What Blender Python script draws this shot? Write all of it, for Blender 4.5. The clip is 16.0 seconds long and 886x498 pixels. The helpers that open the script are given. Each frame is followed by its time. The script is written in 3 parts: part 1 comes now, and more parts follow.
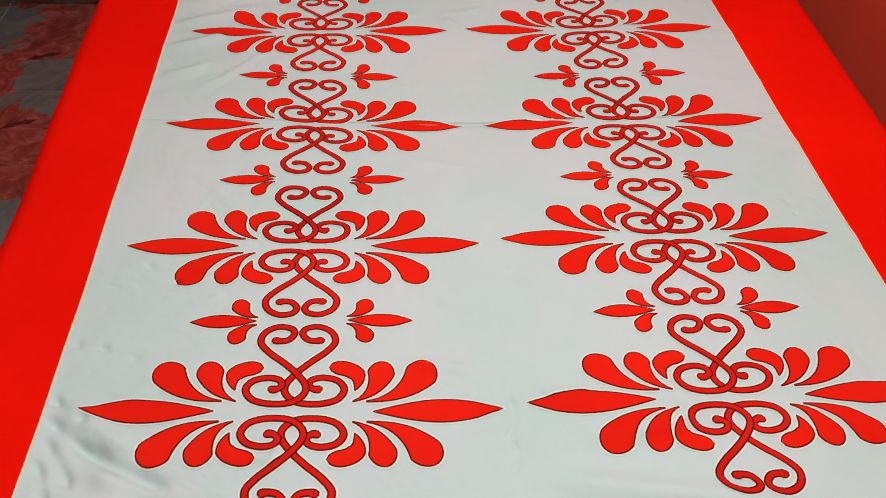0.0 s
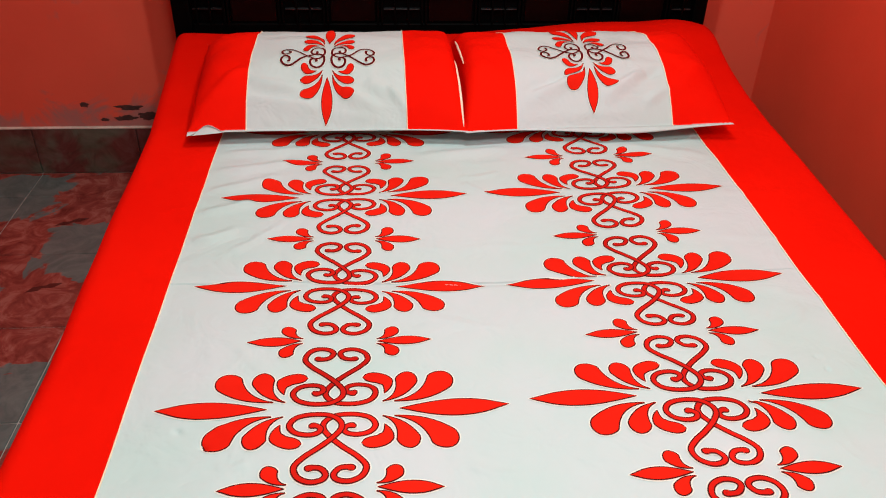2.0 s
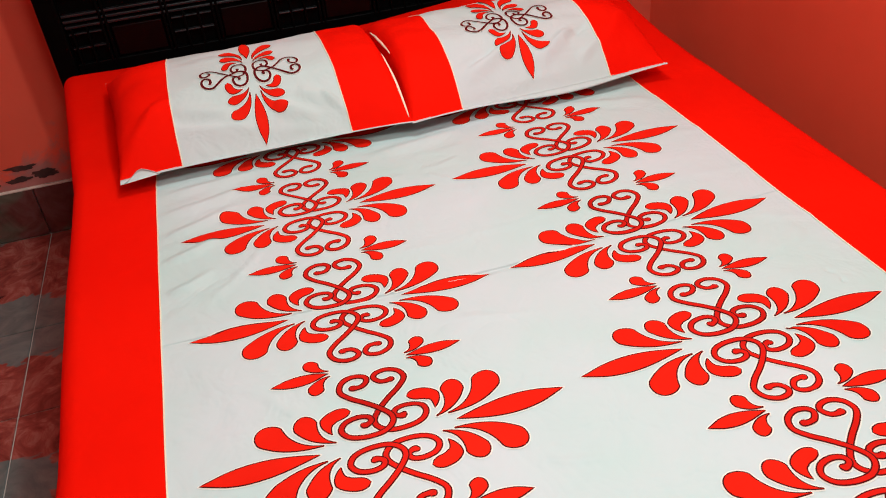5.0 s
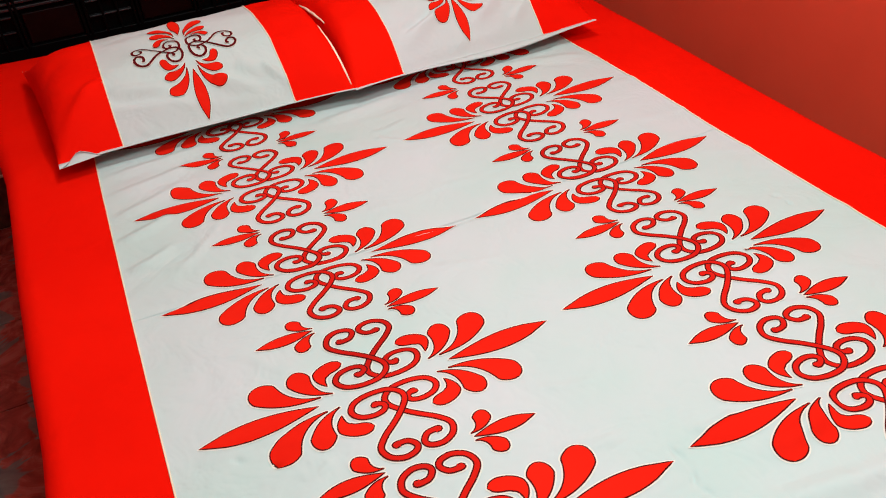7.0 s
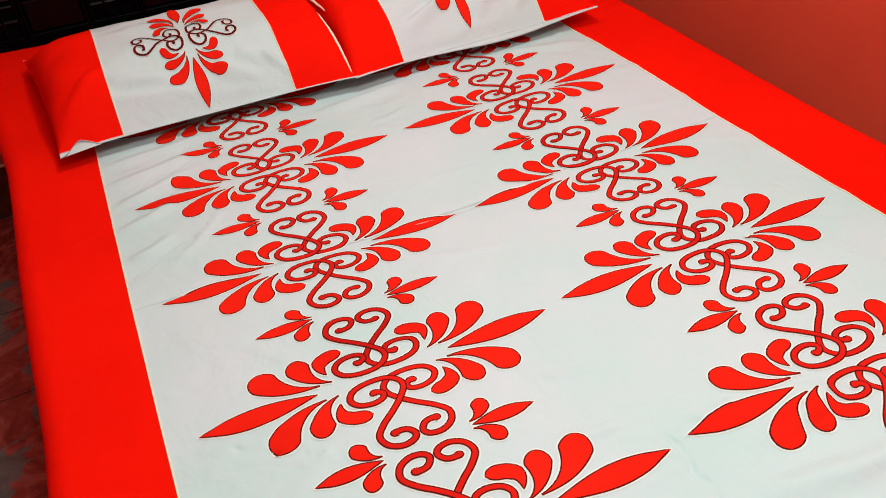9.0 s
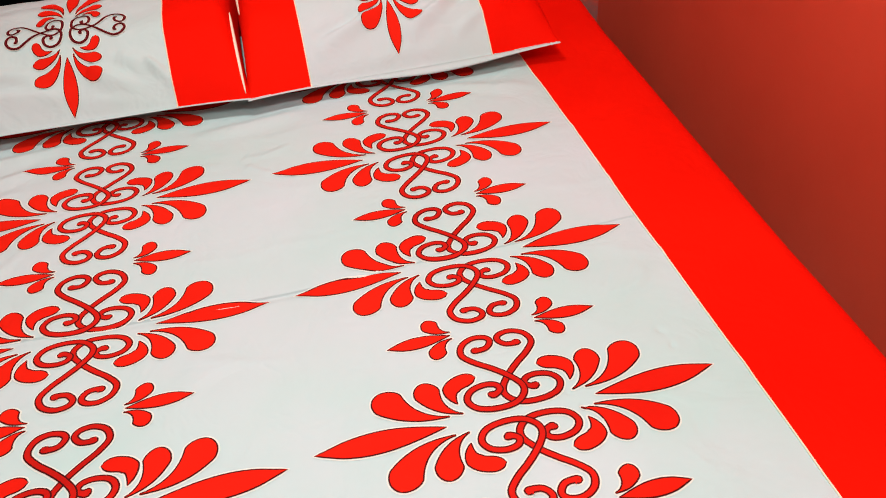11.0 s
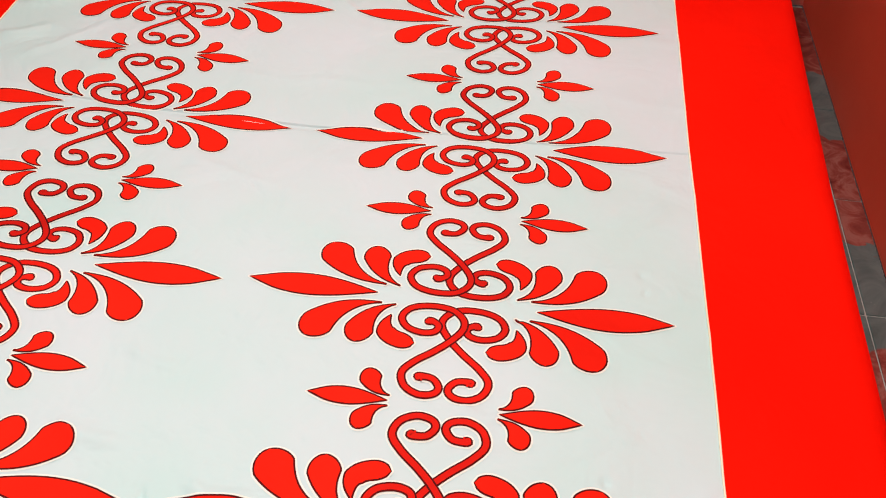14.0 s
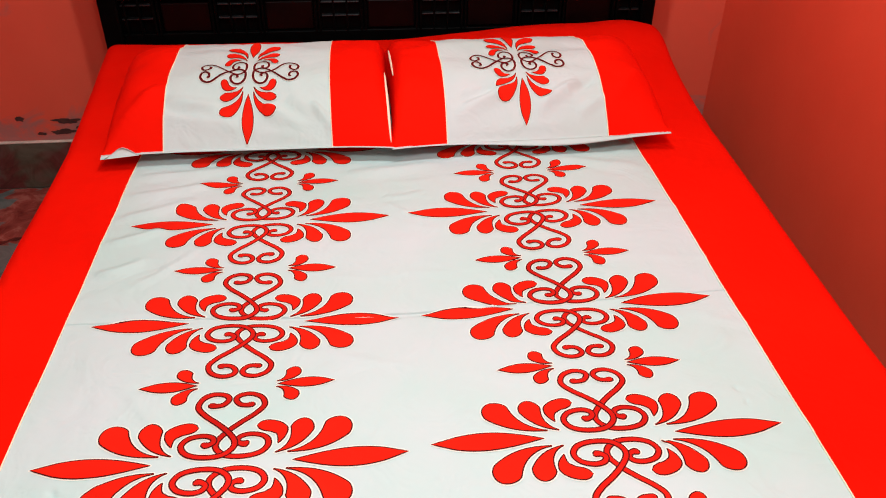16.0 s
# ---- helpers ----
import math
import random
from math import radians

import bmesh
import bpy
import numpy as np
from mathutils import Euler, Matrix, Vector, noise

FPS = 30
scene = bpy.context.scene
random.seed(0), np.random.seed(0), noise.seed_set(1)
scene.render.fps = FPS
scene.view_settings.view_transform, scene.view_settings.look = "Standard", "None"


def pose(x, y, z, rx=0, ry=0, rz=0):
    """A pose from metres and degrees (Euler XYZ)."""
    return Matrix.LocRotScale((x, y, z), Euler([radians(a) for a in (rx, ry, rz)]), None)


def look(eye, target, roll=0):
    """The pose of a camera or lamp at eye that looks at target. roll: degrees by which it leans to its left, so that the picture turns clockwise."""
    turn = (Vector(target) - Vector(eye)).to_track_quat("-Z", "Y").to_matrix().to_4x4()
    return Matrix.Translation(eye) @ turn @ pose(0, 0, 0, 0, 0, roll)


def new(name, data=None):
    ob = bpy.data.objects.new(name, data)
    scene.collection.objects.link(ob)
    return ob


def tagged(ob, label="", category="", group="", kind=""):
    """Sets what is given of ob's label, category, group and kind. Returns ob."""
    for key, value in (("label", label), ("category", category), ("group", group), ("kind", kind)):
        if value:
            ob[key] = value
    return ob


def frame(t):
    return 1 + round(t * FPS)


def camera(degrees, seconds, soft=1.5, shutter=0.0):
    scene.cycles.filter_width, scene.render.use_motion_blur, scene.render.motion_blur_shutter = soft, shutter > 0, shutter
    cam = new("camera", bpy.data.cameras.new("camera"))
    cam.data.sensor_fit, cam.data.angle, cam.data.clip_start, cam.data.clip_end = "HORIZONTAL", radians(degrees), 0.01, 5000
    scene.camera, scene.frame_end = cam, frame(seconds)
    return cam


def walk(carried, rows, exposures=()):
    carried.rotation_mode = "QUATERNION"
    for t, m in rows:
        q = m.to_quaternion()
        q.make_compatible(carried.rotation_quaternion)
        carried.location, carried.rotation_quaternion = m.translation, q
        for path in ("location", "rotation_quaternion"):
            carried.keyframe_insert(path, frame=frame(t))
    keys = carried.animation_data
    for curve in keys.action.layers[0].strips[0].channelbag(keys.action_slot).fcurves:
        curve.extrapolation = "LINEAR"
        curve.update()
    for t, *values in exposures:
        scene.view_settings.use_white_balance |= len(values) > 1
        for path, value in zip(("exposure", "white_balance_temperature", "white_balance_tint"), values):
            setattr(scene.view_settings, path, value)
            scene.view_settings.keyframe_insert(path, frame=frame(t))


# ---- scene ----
cam = camera(57.6, 16.0, soft=1.05)
PATH = [
    (0, (-0.15, -0.369, 1.41), (-0.004, 1.047, 0.006), 3.1),
    (0.5, (-0.15, -0.378, 1.414), (-0.011, 1.125, 0.101), 2.0),
    (1, (-0.167, -0.375, 1.417), (-0.029, 1.203, 0.197), 1.8),
    (1.5, (-0.174, -0.369, 1.421), (-0.04, 1.257, 0.264), 1.7),
    (2, (-0.18, -0.366, 1.421), (-0.046, 1.292, 0.31), 1.5),
    (2.5, (-0.184, -0.365, 1.426), (-0.048, 1.312, 0.344), 1.2),
    (3, (-0.182, -0.369, 1.43), (-0.047, 1.313, 0.357), 1.1),
    (3.5, (-0.181, -0.366, 1.428), (-0.022, 1.315, 0.356), 1.3),
    (3.7, (-0.191, -0.353, 1.422), (-0.021, 1.323, 0.345), 0.8),
    (5.8, (-0.427, -0.262, 1.394), (0.116, 1.268, 0.226), -6.9),
    (6, (-0.436, -0.266, 1.382), (0.138, 1.257, 0.219), -6.3),
    (6.5, (-0.457, -0.281, 1.371), (0.136, 1.227, 0.198), -5.7),
    (7, (-0.463, -0.288, 1.37), (0.131, 1.214, 0.191), -5.6),
    (7.5, (-0.455, -0.294, 1.376), (0.13, 1.203, 0.186), -5.7),
    (8, (-0.453, -0.295, 1.375), (0.13, 1.2, 0.181), -5.9),
    (8.5, (-0.451, -0.287, 1.375), (0.124, 1.207, 0.175), -6.0),
    (9, (-0.455, -0.291, 1.371), (0.119, 1.2, 0.168), -6.0),
    (9.5, (-0.443, -0.285, 1.371), (0.125, 1.198, 0.156), -6.1),
    (10, (-0.328, -0.235, 1.357), (0.221, 1.199, 0.076), -7.0),
    (10.2, (-0.236, -0.205, 1.349), (0.301, 1.221, 0.053), -7.2),
    (12.3, (0.311, -0.062, 1.392), (0.125, 1.494, 0.15), 3.5),
    (12.5, (0.322, -0.08, 1.387), (0.128, 1.479, 0.149), 3.1),
    (13, (0.324, -0.094, 1.38), (0.134, 1.443, 0.115), 2.8),
    (13.5, (0.331, -0.097, 1.348), (0.149, 1.337, -0.034), 1.9),
    (14, (0.336, -0.115, 1.323), (0.163, 1.234, -0.144), 1.1),
    (14.5, (0.244, -0.135, 1.37), (0.133, 1.253, -0.065), 0.9),
    (15, (0.064, -0.169, 1.401), (0.099, 1.369, 0.123), -1.3),
    (15.5, (-0.018, -0.24, 1.44), (0.041, 1.342, 0.218), -1.4),
    (16, (-0.037, -0.284, 1.446), (0.119, 1.356, 0.312), 0.6),
]
EXPOSURES = [(0.0, -0.50), (1.5, -0.25), (3.5, -0.12), (7.0, -0.22), (10.0, -0.20), (12.5, -0.08), (14.5, -0.14), (16.0, -0.02)]
walk(cam, [(t, look(eye, target, roll)) for t, eye, target, roll in PATH], EXPOSURES)

# ---- light ----
world = bpy.data.worlds.new("room_air")
world.use_nodes = True
world.node_tree.nodes["Background"].inputs[0].default_value = (0.9, 0.95, 1.0, 1)
world.node_tree.nodes["Background"].inputs[1].default_value = 0.03
scene.world = world


def lamp(name, kind, energy, colour, m, size):
    data = bpy.data.lights.new(name, kind)
    data.energy, data.color = energy, colour
    if kind == "AREA":
        data.shape, data.size = "DISK", size
    else:
        data.shadow_soft_size = size
    ob = new(name, data)
    ob.matrix_world = m
    return ob


lamp("hanging_bulb", "POINT", 47.0, (0.82, 1.0, 0.99), pose(0.05, 1.02, 2.02), 0.05)
# unseen fill disc, added to brighten the foot of the bed
lamp("foot_fill_light", "AREA", 30.0, (0.82, 1.0, 0.99), pose(0.05, -0.22, 2.28), 0.5)

# ---- materials ----


def material(name):
    m = bpy.data.materials.new(name)
    m.use_nodes = True
    nt = m.node_tree
    return m, nt, nt.nodes["Principled BSDF"]


def noise_node(nt, scale, detail=4.0, rough=0.55, coords="Object", distortion=0.0):
    tc = nt.nodes.new("ShaderNodeTexCoord")
    n = nt.nodes.new("ShaderNodeTexNoise")
    n.inputs["Scale"].default_value, n.inputs["Detail"].default_value = scale, detail
    n.inputs["Roughness"].default_value, n.inputs["Distortion"].default_value = rough, distortion
    nt.links.new(tc.outputs[coords], n.inputs["Vector"])
    return n


def ramp(nt, source, stops):
    r = nt.nodes.new("ShaderNodeValToRGB")
    els = r.color_ramp.elements
    while len(els) < len(stops):
        els.new(0.5)
    for e, (p, c) in zip(els, stops):
        e.position, e.color = p, (*c, 1)
    nt.links.new(source, r.inputs[0])
    return r


def bump(nt, bsdf, source, strength, distance, before=None):
    b = nt.nodes.new("ShaderNodeBump")
    b.inputs["Strength"].default_value, b.inputs["Distance"].default_value = strength, distance
    nt.links.new(source, b.inputs["Height"])
    if before:
        nt.links.new(before.outputs[0], b.inputs["Normal"])
    nt.links.new(b.outputs[0], bsdf.inputs["Normal"])
    return b


def cloth(name, dark, light, rough=0.8, folds=0.35, shine=0.12, creased=0.0, line=None):
    m, nt, b = material(name)
    big = noise_node(nt, 3.2, 3.0)
    c = ramp(nt, big.outputs[0], [(0.3, dark), (0.7, light)])
    nt.links.new(c.outputs[0], b.inputs["Base Color"])
    b.inputs["Roughness"].default_value = rough
    b.inputs["Specular IOR Level"].default_value = shine
    soft = noise_node(nt, 11.0, 3.0, distortion=0.6)
    first = bump(nt, b, soft.outputs[0], folds, 0.02)
    if creased:
        ridge = noise_node(nt, 2.6, 3.0, 0.5, distortion=0.7)
        ridge.noise_type = "RIDGED_MULTIFRACTAL"
        first = bump(nt, b, ridge.outputs[0], creased, 0.012, first)
        ripple = noise_node(nt, 26.0, 2.0, 0.5, distortion=0.4)
        first = bump(nt, b, ripple.outputs[0], creased * 0.6, 0.004, first)
    if line is not None:
        # the pressed fold that runs across the cloth
        tc = nt.nodes.new("ShaderNodeTexCoord")
        sep = nt.nodes.new("ShaderNodeSeparateXYZ")
        nt.links.new(tc.outputs["Object"], sep.inputs[0])
        wander = noise_node(nt, 4.0, 2.0)
        shift = nt.nodes.new("ShaderNodeMath")
        shift.operation = "MULTIPLY_ADD"
        shift.inputs[1].default_value = 0.020
        nt.links.new(wander.outputs[0], shift.inputs[0])
        nt.links.new(sep.outputs["Y"], shift.inputs[2])
        span = nt.nodes.new("ShaderNodeMapRange")
        span.interpolation_type = "SMOOTHSTEP"
        span.inputs["From Min"].default_value, span.inputs["From Max"].default_value = line + 0.0065, line + 0.0125
        nt.links.new(shift.outputs[0], span.inputs["Value"])
        first = bump(nt, b, span.outputs[0], 0.7, 0.007, first)
    weave = noise_node(nt, 700.0, 2.0)
    bump(nt, b, weave.outputs[0], 0.15, 0.001, first)
    return m


WHITE = cloth("mint_white_cotton", (0.50, 0.60, 0.57), (0.57, 0.60, 0.60), creased=0.25)
SHEET_WHITE = cloth("creased_mint_white_cotton", (0.475, 0.600, 0.565), (0.575, 0.595, 0.605), creased=0.5, line=0.798)
RED = cloth("scarlet_cotton", (0.78, 0.0045, 0.0005), (0.86, 0.0065, 0.0008), folds=0.2, shine=0.04)
PRINT = cloth("red_print", (0.68, 0.010, 0.0035), (0.82, 0.016, 0.0055), folds=0.25, shine=0.04)
EDGE = cloth("maroon_print_outline", (0.055, 0.005, 0.005), (0.11, 0.008, 0.007), folds=0.25, shine=0.04)
HALO = cloth("cream_print_edge", (0.71, 0.67, 0.59), (0.75, 0.70, 0.62), folds=0.25)
SCROLL_RED = cloth("darker_red_print", (0.44, 0.008, 0.005), (0.74, 0.014, 0.007), folds=0.25, shine=0.04)
MAROON = cloth("dark_maroon_print", (0.13, 0.007, 0.010), (0.20, 0.010, 0.013), folds=0.25, shine=0.04)
CREAM = cloth("cream_piping_cotton", (0.80, 0.66, 0.46), (0.88, 0.76, 0.58))


def paint(name, a, b_, rough=0.55, stains=False):
    m, nt, b = material(name)
    big = noise_node(nt, 1.6, 5.0)
    c = ramp(nt, big.outputs[0], [(0.3, a), (0.72, b_)])
    out = c.outputs[0]
    if stains:
        # damp, flaked band just above the skirting tiles
        tc = nt.nodes.new("ShaderNodeTexCoord")
        sep = nt.nodes.new("ShaderNodeSeparateXYZ")
        nt.links.new(tc.outputs["Object"], sep.inputs[0])
        band = nt.nodes.new("ShaderNodeMapRange")
        band.inputs["From Min"].default_value, band.inputs["From Max"].default_value = 0.18, 0.36
        band.inputs["To Min"].default_value, band.inputs["To Max"].default_value = 0.16, -0.12
        nt.links.new(sep.outputs["Z"], band.inputs["Value"])
        flakes = noise_node(nt, 8.0, 6.0, 0.6, distortion=0.8)
        add = nt.nodes.new("ShaderNodeMath")
        nt.links.new(flakes.outputs[0], add.inputs[0])
        nt.links.new(band.outputs[0], add.inputs[1])
        pale = ramp(nt, add.outputs[0], [(0.5, (0, 0, 0)), (0.68, (1, 1, 1))])
        mix = nt.nodes.new("ShaderNodeMix")
        mix.data_type = "RGBA"
        mix.inputs["B"].default_value = (0.42, 0.15, 0.13, 1)
        nt.links.new(pale.outputs[0], mix.inputs["Factor"])
        nt.links.new(out, mix.inputs["A"])
        out = mix.outputs["Result"]
    nt.links.new(out, b.inputs["Base Color"])
    b.inputs["Roughness"].default_value = rough
    fine = noise_node(nt, 60.0, 4.0)
    bump(nt, b, fine.outputs[0], 0.12, 0.004)
    return m


WALL = paint("salmon_red_emulsion", (0.74, 0.088, 0.046), (0.84, 0.110, 0.060), stains=True)
WALL_SIDE = paint("deep_salmon_emulsion", (0.76, 0.068, 0.029), (0.87, 0.088, 0.040))
CEILING = paint("white_ceiling_paint", (0.72, 0.72, 0.70), (0.8, 0.8, 0.78), 0.8)


def tile_material(name, greens, reds, rough, checked=False):
    """Marbled glaze: grey-green fields against red veined ones, in a loose check or at random."""
    m, nt, b = material(name)
    geo = nt.nodes.new("ShaderNodeNewGeometry")

    def from_place(scale, detail, rough_, distortion):
        n = noise_node(nt, scale, detail, rough_, distortion=distortion)
        nt.links.new(geo.outputs["Position"], n.inputs["Vector"])
        return n

    def sums(kind, x, y):
        n = nt.nodes.new("ShaderNodeMath")
        n.operation = kind
        for slot, v in zip(n.inputs, (x, y)):
            if isinstance(v, float):
                slot.default_value = v
            else:
                nt.links.new(v, slot)
        return n.outputs[0]
    vein = from_place(9.0, 8.0, 0.65, 2.2)
    red = ramp(nt, vein.outputs[0], [(0.32, reds[0]), (0.5, reds[1]), (0.62, reds[2])])
    green = ramp(nt, vein.outputs[0], [(0.35, greens[0]), (0.65, greens[1])])
    patch = from_place(7.0 if checked else 2.6, 3.0, 0.55, 1.5)
    if checked:
        sep = nt.nodes.new("ShaderNodeSeparateXYZ")
        nt.links.new(geo.outputs["Position"], sep.inputs[0])
        across = sums("COSINE", sums("MULTIPLY", sums("ADD", sep.outputs["X"], 1.47), math.pi / 0.36), 0.0)
        along = sums("COSINE", sums("MULTIPLY", sums("ADD", sep.outputs["Y"], -2.13), math.pi / 0.34), 0.0)
        field = sums("MULTIPLY_ADD", patch.outputs[0], 1.5)
        nt.links.new(sums("MULTIPLY", across, along), field.node.inputs[2])
        split = ramp(nt, field, [(0.86, (0, 0, 0)), (0.93, (1, 1, 1))])
    else:
        split = ramp(nt, patch.outputs[0], [(0.38, (1, 1, 1)), (0.47, (0, 0, 0))])
    mix = nt.nodes.new("ShaderNodeMix")
    mix.data_type = "RGBA"
    nt.links.new(split.outputs[0], mix.inputs["Factor"])
    nt.links.new(green.outputs[0], mix.inputs["B"])
    nt.links.new(red.outputs[0], mix.inputs["A"])
    nt.links.new(mix.outputs["Result"], b.inputs["Base Color"])
    b.inputs["Roughness"].default_value = rough
    smear = from_place(14.0, 3.0, 0.5, 0.4)
    gloss = nt.nodes.new("ShaderNodeMapRange")
    gloss.inputs["To Min"].default_value, gloss.inputs["To Max"].default_value = rough * 0.7, rough * 1.6
    nt.links.new(smear.outputs[0], gloss.inputs["Value"])
    nt.links.new(gloss.outputs[0], b.inputs["Roughness"])
    return m


TILE = tile_material("red_grey_marble_tile", ((0.090, 0.118, 0.110), (0.145, 0.172, 0.162)),
                     ((0.14, 0.022, 0.018), (0.27, 0.055, 0.042), (0.36, 0.115, 0.09)), 0.2, checked=True)
SKIRT = tile_material("dark_skirting_tile", ((0.07, 0.065, 0.045), (0.12, 0.11, 0.08)),
                      ((0.06, 0.014, 0.012), (0.11, 0.03, 0.026), (0.13, 0.05, 0.045)), 0.3)


def plain(name, colour, rough, spread=0.25, scale=20.0, relief=0.1, shine=0.5):
    m, nt, b = material(name)
    n = noise_node(nt, scale, 5.0)
    c = ramp(nt, n.outputs[0], [(0.3, [v * (1 - spread) for v in colour]), (0.7, [v * (1 + spread) for v in colour])])
    nt.links.new(c.outputs[0], b.inputs["Base Color"])
    b.inputs["Roughness"].default_value, b.inputs["Specular IOR Level"].default_value = rough, shine
    bump(nt, b, n.outputs[0], relief, 0.002)
    return m


GROUT = plain("pale_grout", (0.42, 0.38, 0.34), 0.9)
LEDGE = plain("cream_grout_line", (0.62, 0.52, 0.44), 0.8)
FLAKE = plain("bare_dark_plaster", (0.06, 0.02, 0.016), 0.9, 0.4, 40.0)
DECOR = plain("dark_red_glaze", (0.075, 0.016, 0.014), 0.25)
LACQUER = plain("black_lacquered_wood", (0.0012, 0.001, 0.001), 0.45, 0.3, 30.0, shine=0.05)
# glossy black panels; the room's red reflection is mixed into the base colour
RED_REFLECTION = plain("red_reflection_lacquer", (0.005, 0.001, 0.001), 0.4, 0.3, 14.0, shine=0.08)
# paler than the lacquer: the highlight on the beads is painted in
BEAD = plain("bead_highlight_grey", (0.009, 0.008, 0.009), 0.4, 0.7, 9.0)
TICKING = plain("mattress_ticking", (0.55, 0.53, 0.5), 0.9)

# ---- mesh helpers ----


def mesh_of(name, verts, faces, mats, slots=None, smooth=True):
    me = bpy.data.meshes.new(name)
    me.from_pydata([tuple(v) for v in verts], [], faces)
    for m in mats:
        me.materials.append(m)
    if slots is not None:
        me.polygons.foreach_set("material_index", slots)
    if smooth:
        me.polygons.foreach_set("use_smooth", [True] * len(me.polygons))
    me.update()
    return me


def under(ob, parent):
    ob.parent = parent
    return ob


def part(name, bm, mat, parent, label=""):
    me = bpy.data.meshes.new(name)
    bm.to_mesh(me)
    bm.free()
    me.materials.append(mat)
    ob = new(name, me)
    ob.parent = parent
    return tagged(ob, label=label)


def box(lo, hi, bevel=0.004, seg=2):
    bm = bmesh.new()
    bmesh.ops.create_cube(bm, size=1.0)
    for v in bm.verts:
        v.co = Vector([lo[i] + (v.co[i] + 0.5) * (hi[i] - lo[i]) for i in range(3)])
    if bevel:
        bmesh.ops.bevel(bm, geom=bm.edges[:], offset=bevel, segments=seg, affect="EDGES", profile=0.5)
    return bm


def setting(name, lo, hi, mat, label, bevel=0.0):
    ob = part(name, box(lo, hi, bevel), mat, None)
    return tagged(ob, label, name.split("_")[0], kind="structure")


def tube(points, radius, sides=8):
    verts, faces = [], []
    pts = [Vector(p) for p in points]
    for i, p in enumerate(pts):
        d = (pts[min(i + 1, len(pts) - 1)] - pts[max(i - 1, 0)]).normalized()
        a = d.cross(Vector((0, 0, 1)))
        a = a.normalized() if a.length > 1e-4 else Vector((1, 0, 0))
        b = d.cross(a)
        for k in range(sides):
            w = 2 * math.pi * k / sides
            verts.append(p + (radius if isinstance(radius, float) else radius[i]) * (math.cos(w) * a + math.sin(w) * b))
    for i in range(len(pts) - 1):
        for k in range(sides):
            k2 = (k + 1) % sides
            faces.append((i * sides + k, i * sides + k2, (i + 1) * sides + k2, (i + 1) * sides + k))
    faces.append(tuple(range(sides))[::-1])
    faces.append(tuple((len(pts) - 1) * sides + k for k in range(sides)))
    return verts, faces


# ---- the room ----
BACK, RIGHT, LEFT, FRONT, TOP = 2.308, 1.150, -2.55, -2.4, 2.75
setting("wall_north", (LEFT - 0.15, BACK, 0), (RIGHT + 0.15, BACK + 0.15, TOP), WALL, "salmon-red painted wall with flaking damp patches near the skirting")
setting("wall_east", (RIGHT, FRONT, 0), (RIGHT + 0.15, BACK, TOP), WALL_SIDE, "deep salmon-red painted plaster side wall")
setting("wall_west", (LEFT - 0.15, FRONT, 0), (LEFT, BACK, TOP), WALL, "salmon-red painted plaster side wall")
setting("wall_south", (LEFT - 0.15, FRONT - 0.15, 0), (RIGHT + 0.15, FRONT, TOP), WALL, "salmon-red painted plaster wall facing the bed")
setting("ceiling", (LEFT - 0.15, FRONT - 0.15, TOP), (RIGHT + 0.15, BACK + 0.15, TOP + 0.12), CEILING, "plain white painted ceiling")
floor = setting("floor", (LEFT, FRONT, -0.12), (RIGHT, BACK, -0.004), GROUT, "floor of glossy red and grey marbled ceramic tiles")

# ---- the bed: outline of the spread sheet ----
FOOT, HEAD, BEDZ, ROUND = -0.05, 2.098, 0.580, 0.035


def left_edge(y):
    return float(np.interp(y, [0.0, 0.6, 1.0, 1.43, 1.75, 2.1], [-0.708, -0.714, -0.733, -0.748, -0.783, -0.822]))


def right_edge(y):
    return float(np.interp(y, [0.0, 0.56, 1.0, 1.44, 1.8, 2.13], [0.756, 0.762, 0.776, 0.795, 0.830, 0.864]))


def seam_left(y):
    return -0.560 - 0.010 * max(0.0, y - 1.0) + 0.003 * math.sin(4.2 * y + 0.6)


def seam_right(y):
    return 0.567 + 0.008 * max(0.0, y - 0.9) + 0.003 * math.sin(3.7 * y)


